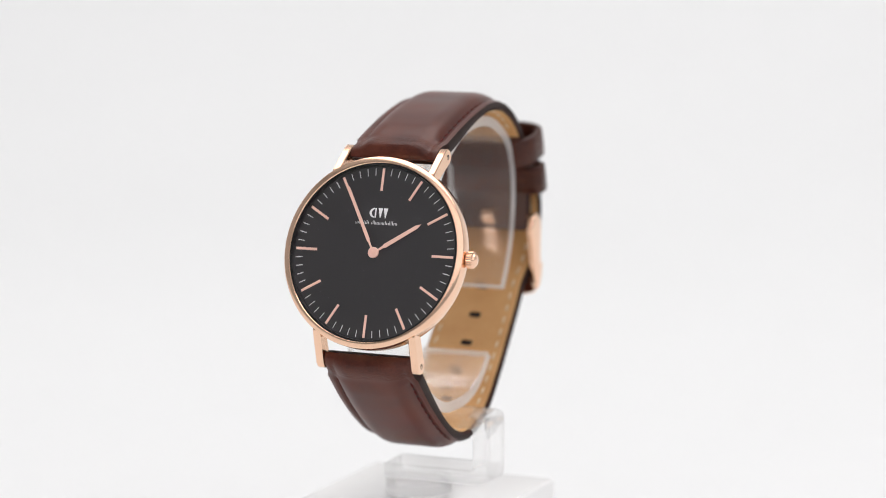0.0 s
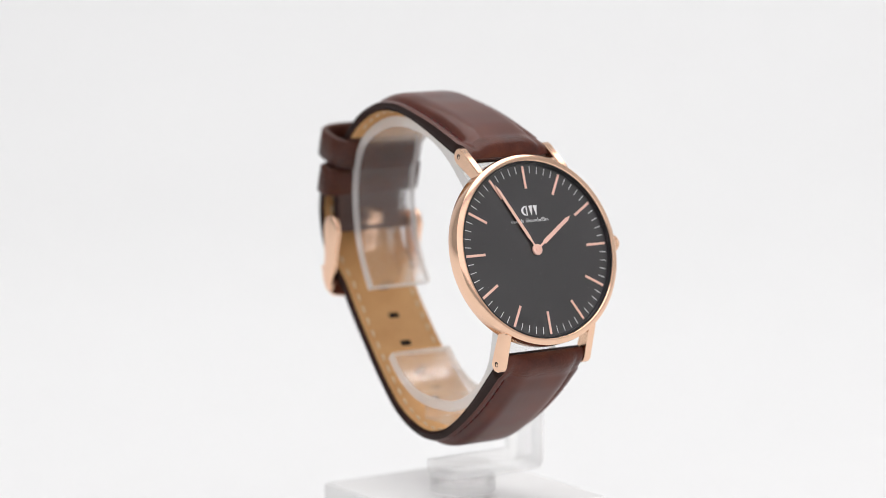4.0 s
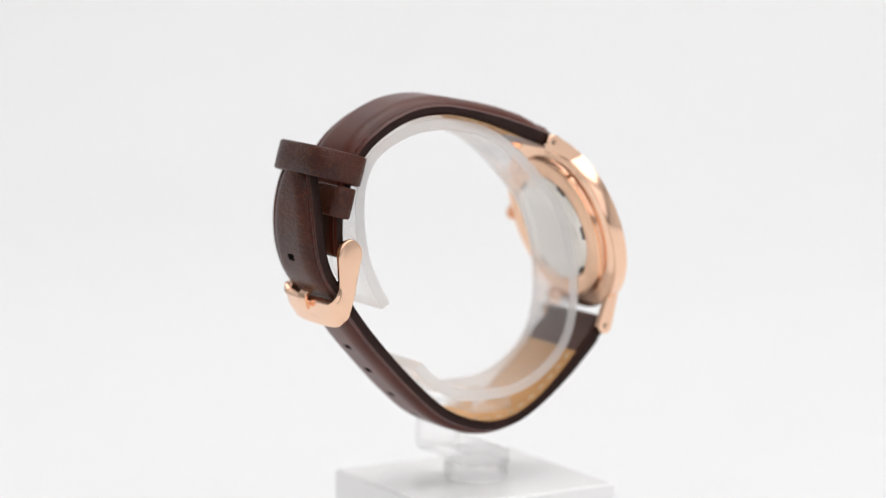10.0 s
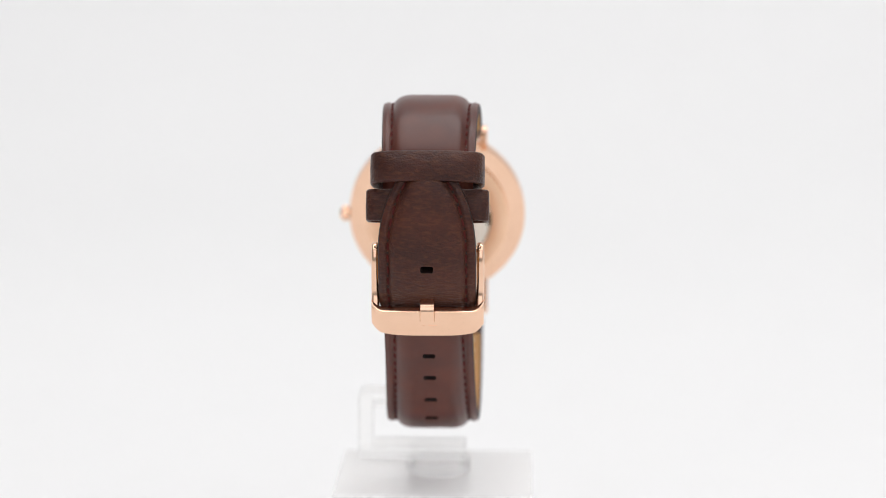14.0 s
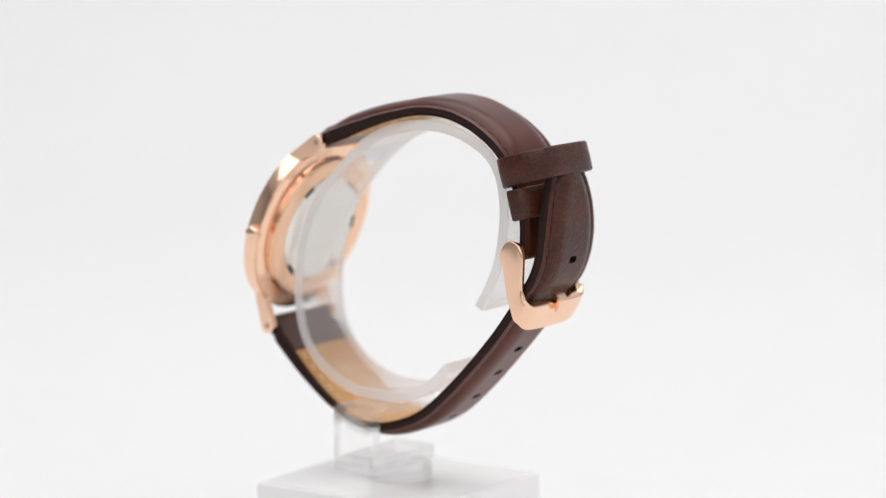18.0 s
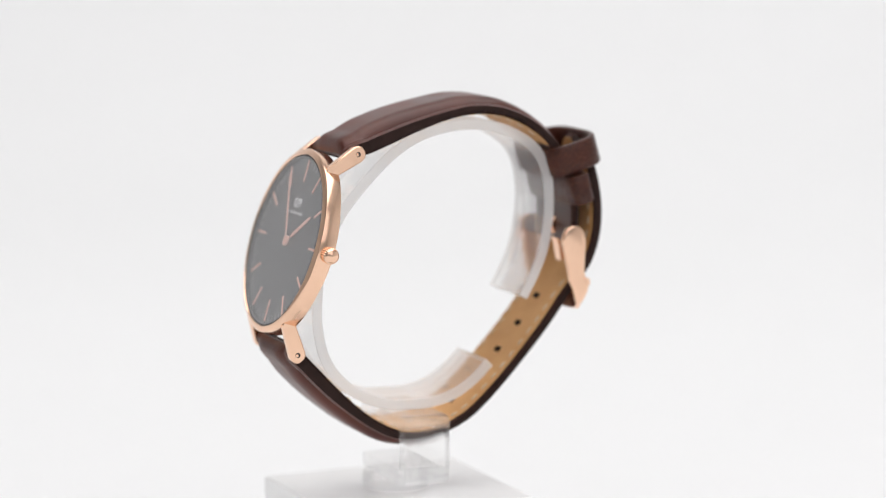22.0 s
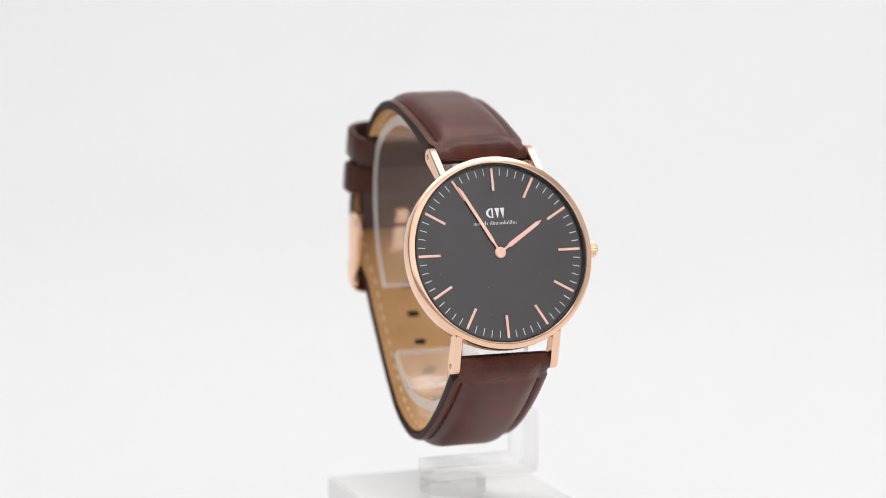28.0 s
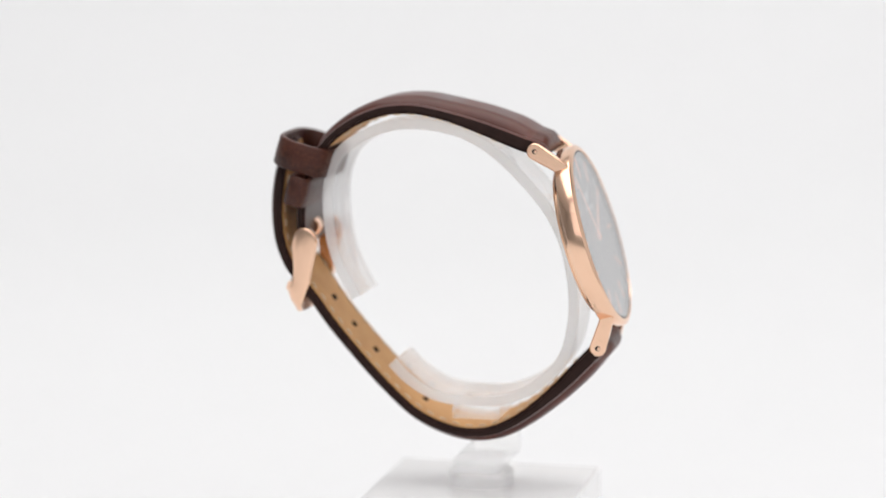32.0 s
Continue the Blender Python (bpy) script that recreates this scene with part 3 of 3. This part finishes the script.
def strap(name, line, half, dome, thick, tan_from, tan_to, holes, label, worn_from, stitch_to):
    """One half of the strap: leather with a padded middle and painted edges, lining, flaps and thread."""
    end = line.length

    def round_off(s):
        a = math.sqrt(max(0.02, 1 - max(0.0, 1 - s / 1.5) ** 2))
        b = math.sqrt(max(0.05, 1 - max(0.0, 1 - (end - s) / 1.0) ** 2))
        return a * b

    def top(s, x):
        w = half(s)
        flat = thick(s) / 2 * round_off(s)
        q = max(0.0, min(1.0, (w - 1.75 - abs(x)) / 3.5))
        pad = dome(s) * (1 - (1 - q) ** 2.2)
        pad += 0.1 * math.exp(-((s - 2.4) / 1.7) ** 2) - 0.06 * math.exp(-((s - 4.3) / 0.7) ** 2)
        rim = 0.28 * ease((abs(x) - (w - 0.8)) / 0.8)
        seam = 0.44 * math.exp(-((abs(x) - (w - 1.75)) / 0.45) ** 2) * ease((s - 4.8) / 0.7)
        return flat + pad - rim - seam

    def skin(s, x):
        return -thick(s) / 2 * round_off(s) + 0.5 + 0.05 * ease((abs(x) - (half(s) - 0.6)) / 0.6)

    def low(s, x):
        return -thick(s) / 2 * round_off(s) + 0.12 * ease((abs(x) - (half(s) - 0.9)) / 0.9)
    v, f, picks = drop(slab(line, 0.0, worn_from, half, top, skin, [h for h in holes if h < worn_from]))
    picks = [3 if pick == 0 and min(face) // 82 < 6 else pick for face, pick in zip(f, picks)]      # the creased fold round the bar
    body = part(name, shape(name, v, f, [LEATHER, EDGE, HOLE, CREASED], picks, 50), watch, label)
    if worn_from < end - 1:
        v, f, picks = drop(slab(line, worn_from, end, half, top, skin, [h for h in holes if h >= worn_from]))
        part("tail", shape("tail", v, f, [WORN, EDGE, HOLE], picks, 50), body, "burnished brown leather strap tail with a slot")
    inner = lambda s: half(s) - 0.25
    for a, b, mat, nm in ((0.3, tan_from, FLAP, "flap"), (tan_from + 0.02, tan_to, LINING, "lining"), (tan_to + 0.02, end - 0.15, FLAP, "fold")):
        if b - a < 2:
            continue
        v, f, picks = drop(slab(line, a, b, inner, lambda s, x: skin(s, x) - 0.01, low, [h for h in holes if a < h < b], step=0.9))
        part(nm, shape(nm, v, f, [mat, EDGE, HOLE], picks, 50), body, "tan leather lining" if nm == "lining" else "dark brown leather fold")
    for side in (-1, 1):
        at = lambda s: side * max(half(s) - 1.75, 0.2)
        v, f = stitches(line, 5.6, stitch_to, at, top)
        part("stitching", shape("stitching", [(x, y, z - BASE) for x, y, z in v], f, THREAD, smooth=60), body, "dark red thread")
        v, f = needle_hole_shade(line, 5.6, stitch_to, at, top)
        part("needle_hole_shade", shape("needle_hole_shade", [(x, y, z - BASE) for x, y, z in v], f, HOLE, smooth=60), body)
        v, f = stitches(line, tan_from + 0.8, min(tan_to, stitch_to) - 0.5, at, low, out=-1, long=1.7, gap=2.9, thick=0.24)
        part("stitching", shape("stitching", [(x, y, z - BASE) for x, y, z in v], f, CREAM, smooth=60), body, "cream thread")


def build_straps():
    fold = UPPER.near(20.3, 68.2)
    strap("upper_strap", UPPER, lambda s: 8.85 + 0.5 * ease((s - 3.9) / 1.0) - 1.05 * ease((s - 15) / (UPPER.length - 15)),
          lambda s: (1.2 * ease((s + 0.6) / 2.6) + 0.6 * ease((s - 3.0) / 6.0) - 0.35 * ease((s - 12) / 12)) * (1 - 0.3 * ease((s - 25) / 25)) * (1 - ease((s - fold) / 6)),
          lambda s: 2.9 - 0.9 * ease((s - 6) / 18) - 0.2 * ease((s - fold) / 8), 9.0, fold, (),
          "padded dark brown leather strap half", UPPER.length, fold + 2)
    end, bar = LOWER.length, LOWER.near(25.6, 40.8)
    slots = [LOWER.near(*p) for p in ((3.2, 15.4), (8.5, 20.1), (13.4, 25.3), (17.9, 30.6), (22.2, 35.6), (30.0, 48.0))]

    def half(s):
        w = 8.85 + 0.5 * ease((s - 3.9) / 1.0) - 1.1 * ease((s - 15) / 60) + 0.75 * ease((s - bar + 5) / 6)
        q = max(0.0, (s - (end - 19)) / 19.0)
        return w * max(0.05, (1 - min(q, 0.999) ** 2.2)) ** 0.68
    strap("lower_strap", LOWER, half,
          lambda s: ((1.1 * ease((s + 0.6) / 2.4) + 0.4 * ease((s - 3.0) / 5.0)) * (1 - 0.2 * ease((s - 25) / 20))) * ease((half(s) - 2.0) / 5.0) * (1 - 0.8 * math.exp(-((s - bar) / 3.5) ** 2)),
          lambda s: 2.9 - 0.8 * ease((s - 6) / 18) + 0.1 * ease((s - 60) / 10), 9.5, end - 0.4, slots,
          "padded dark brown leather strap half with punched slots", LOWER.near(25.2, 39.0), end - 5.0)


def loop(name, centre, deep, wide, band, lean, thick, mat, label, power=4.0):
    """A leather keeper: a band bent to a closed loop round the strap. deep runs away from the wrist, lean tilts it."""
    verts, faces, steps = [], [], 72
    d = np.array((math.cos(radians(lean)), math.sin(radians(lean))))
    b = np.array((-d[1], d[0]))
    rim = [(0, -band / 2 + 0.25), (0.25, -band / 2), (thick - 0.3, -band / 2), (thick, -band / 2 + 0.3), (thick + 0.06, 0), (thick, band / 2 - 0.3), (thick - 0.3, band / 2), (0.25, band / 2), (0, band / 2 - 0.25)]
    for k in range(steps):
        a = 2 * math.pi * k / steps
        c, s = math.cos(a), math.sin(a)
        r = (abs(c) ** power + abs(s) ** power) ** (-1 / power)
        ex, ed = c * r * (wide / 2 - thick), s * r * (deep / 2 - thick)
        nx, nd = abs(c * r) ** (power - 1) * math.copysign(1, c) / wide, abs(s * r) ** (power - 1) * math.copysign(1, s) / deep
        g = math.hypot(nx, nd)
        for t, h in rim:
            x, q = ex + nx / g * t, ed + nd / g * t
            y, z = np.array(centre) + d * q + b * h
            verts.append((X0 + x, y, z - BASE))
    m = len(rim)
    for k in range(steps):
        for j in range(m):
            faces.append((k * m + j, k * m + (j + 1) % m, ((k + 1) % steps) * m + (j + 1) % m, ((k + 1) % steps) * m + j))
    part(name, shape(name, verts, faces, mat, smooth=50), watch, label)


def build_buckle():
    side = [(22.0, 48.2), (22.2, 49.8), (23.0, 51.0), (24.2, 51.6), (25.5, 51.4), (26.6, 50.4), (27.1, 48.6), (27.0, 45.5), (26.9, 42.5), (27.2, 41.0), (27.7, 39.8),
            (27.6, 38.4), (27.0, 37.2), (26.4, 36.3), (25.6, 36.0), (24.9, 36.6), (24.3, 38.4), (23.6, 40.6), (23.1, 43.2), (22.5, 46.0)]
    frame_part = None
    for sgn in (-1, 1):
        a, b = (9.15, 10.55) if sgn > 0 else (-10.55, -9.15)
        v, f = prism(smooth_loop(side), X0 + a, X0 + b, 0.5, lambda p, q, h: (h, p, q - BASE), 4)
        arm = part("buckle" if frame_part is None else "buckle_arm", shape("buckle_arm", v, f, GOLD, smooth=35), watch if frame_part is None else frame_part,
                   "rose gold pin buckle" if frame_part is None else "")
        frame_part = frame_part or arm
    # cross bar: a curved plate between the arms
    verts, faces, rows = [], [], 41
    for k in range(rows):
        q = -1 + 2 * k / (rows - 1)
        x = X0 + q * 10.5
        bow, end = 1 - abs(q) ** 4, max(0.0, (abs(q) - 0.8) / 0.2) ** 2
        top, bottom = (27.75 + 0.45 * bow, 39.7 - 0.1 * bow + 1.2 * end), (25.65 + 0.35 * bow, 35.5 - 1.15 * bow + 0.9 * end)
        n, slim = np.array((0.93, -0.36)), 1 - 0.45 * end
        for (y, z), o in ((top, -0.1), (top, 0.95 * slim), ((top[0] * 0.95 + bottom[0] * 0.05, top[1] * 0.95 + bottom[1] * 0.05), 1.38 * slim), ((top[0] * 0.84 + bottom[0] * 0.16, top[1] * 0.84 + bottom[1] * 0.16), 1.2 * slim),
                          ((top[0] * 0.5 + bottom[0] * 0.5, (top[1] + bottom[1]) / 2), 1.45 * slim), (bottom, 1.0 * slim), (bottom, 0.1),
                          ((top[0] * 0.5 + bottom[0] * 0.5, (top[1] + bottom[1]) / 2), -0.2)):
            verts.append((x, y + n[0] * (o - 0.5), z + n[1] * (o - 0.5) - BASE))
    for k in range(rows - 1):
        for j in range(8):
            faces.append((k * 8 + j, k * 8 + (j + 1) % 8, k * 8 + 8 + (j + 1) % 8, k * 8 + 8 + j))
    faces += [tuple(range(8)), tuple((rows - 1) * 8 + j for j in range(8))]
    part("buckle_bar", shape("buckle_bar", verts, faces, GOLD, smooth=50), frame_part)
    # a small plain mark, pressed into the bar
    def on_bar(p, q, h):
        return (X0 + p, 27.6 + 0.52 * q + 0.85 * h, 36.0 + 0.85 * q - 0.52 * h - BASE)
    for mark in ([(0.5 + 0.7 * math.sin(radians(a)), 0.5 * math.cos(radians(a))) for a in range(0, 181, 15)], [(-0.2, 0.5), (-0.5, -0.5), (-0.7, -0.5), (-0.9, 0.5)], [(-1.0, 0.5), (-1.3, -0.5), (-1.5, -0.5), (-1.75, 0.5)]):
        v, f = prism(mark, -0.12, 0.04, 0.03, on_bar)
        part("pressed_mark", shape("pressed_mark", v, f, POLISHED, smooth=0), frame_part)
    # hinge pin and tongue
    v, f = lathe([(0.55, -9.3), (0.55, 9.3)], 20, lambda p: (X0 + p[2], 25.6 + p[0], 50.5 - BASE + p[1]))
    part("hinge_pin", shape("hinge_pin", v, f, POLISHED, smooth=40), frame_part)
    line = Ribbon([(25.0, 52.0), (24.3, 51.2), (24.2, 50.4), (25.0, 49.0), (25.9, 46.5), (26.5, 43.4), (27.4, 41.5), (28.5, 40.7), (29.35, 39.8), (29.35, 38.5), (28.85, 37.3)], middle=(10, 45))
    verts, faces, rows = [], [], 30
    for k in range(rows + 1):
        p, t, n = line.at(line.length * k / rows)
        for x, h in ((-1.25, -0.4), (1.25, -0.4), (1.4, 0.0), (1.25, 0.45), (-1.25, 0.45), (-1.4, 0.0)):
            verts.append((X0 + x, p[0] + n[0] * h, p[1] + n[1] * h - BASE))
    for k in range(rows):
        for j in range(6):
            faces.append((k * 6 + j, k * 6 + (j + 1) % 6, k * 6 + 6 + (j + 1) % 6, k * 6 + 6 + j))
    faces += [tuple(range(6)), tuple(rows * 6 + j for j in range(6))]
    part("tongue", shape("tongue", verts, faces, POLISHED, smooth=50), frame_part, "rose gold buckle tongue")


build_case()
build_dial()
build_straps()
loop("free_keeper", (25.5, 65.25), 12.1, 21.3, 5.8, 16.0, 1.15, WORN, "loose brown leather keeper loop", 3.6)
loop("fixed_keeper", (26.1, 58.7), 4.6, 23.0, 5.9, 15.0, 1.0, WORN, "fixed brown leather keeper loop", 7.0)
build_buckle()


# ---------------------------------------------------------------- what turns: one even turn in twenty-five seconds
def motions():
    for ob in (plinth, stand, watch):
        z = ob.location.z
        walk(ob, [(k * 0.5, pose(0, 0, z, 0, 0, 14.4028 * k * 0.5 - 23.45)) for k in range(65)])


motions()
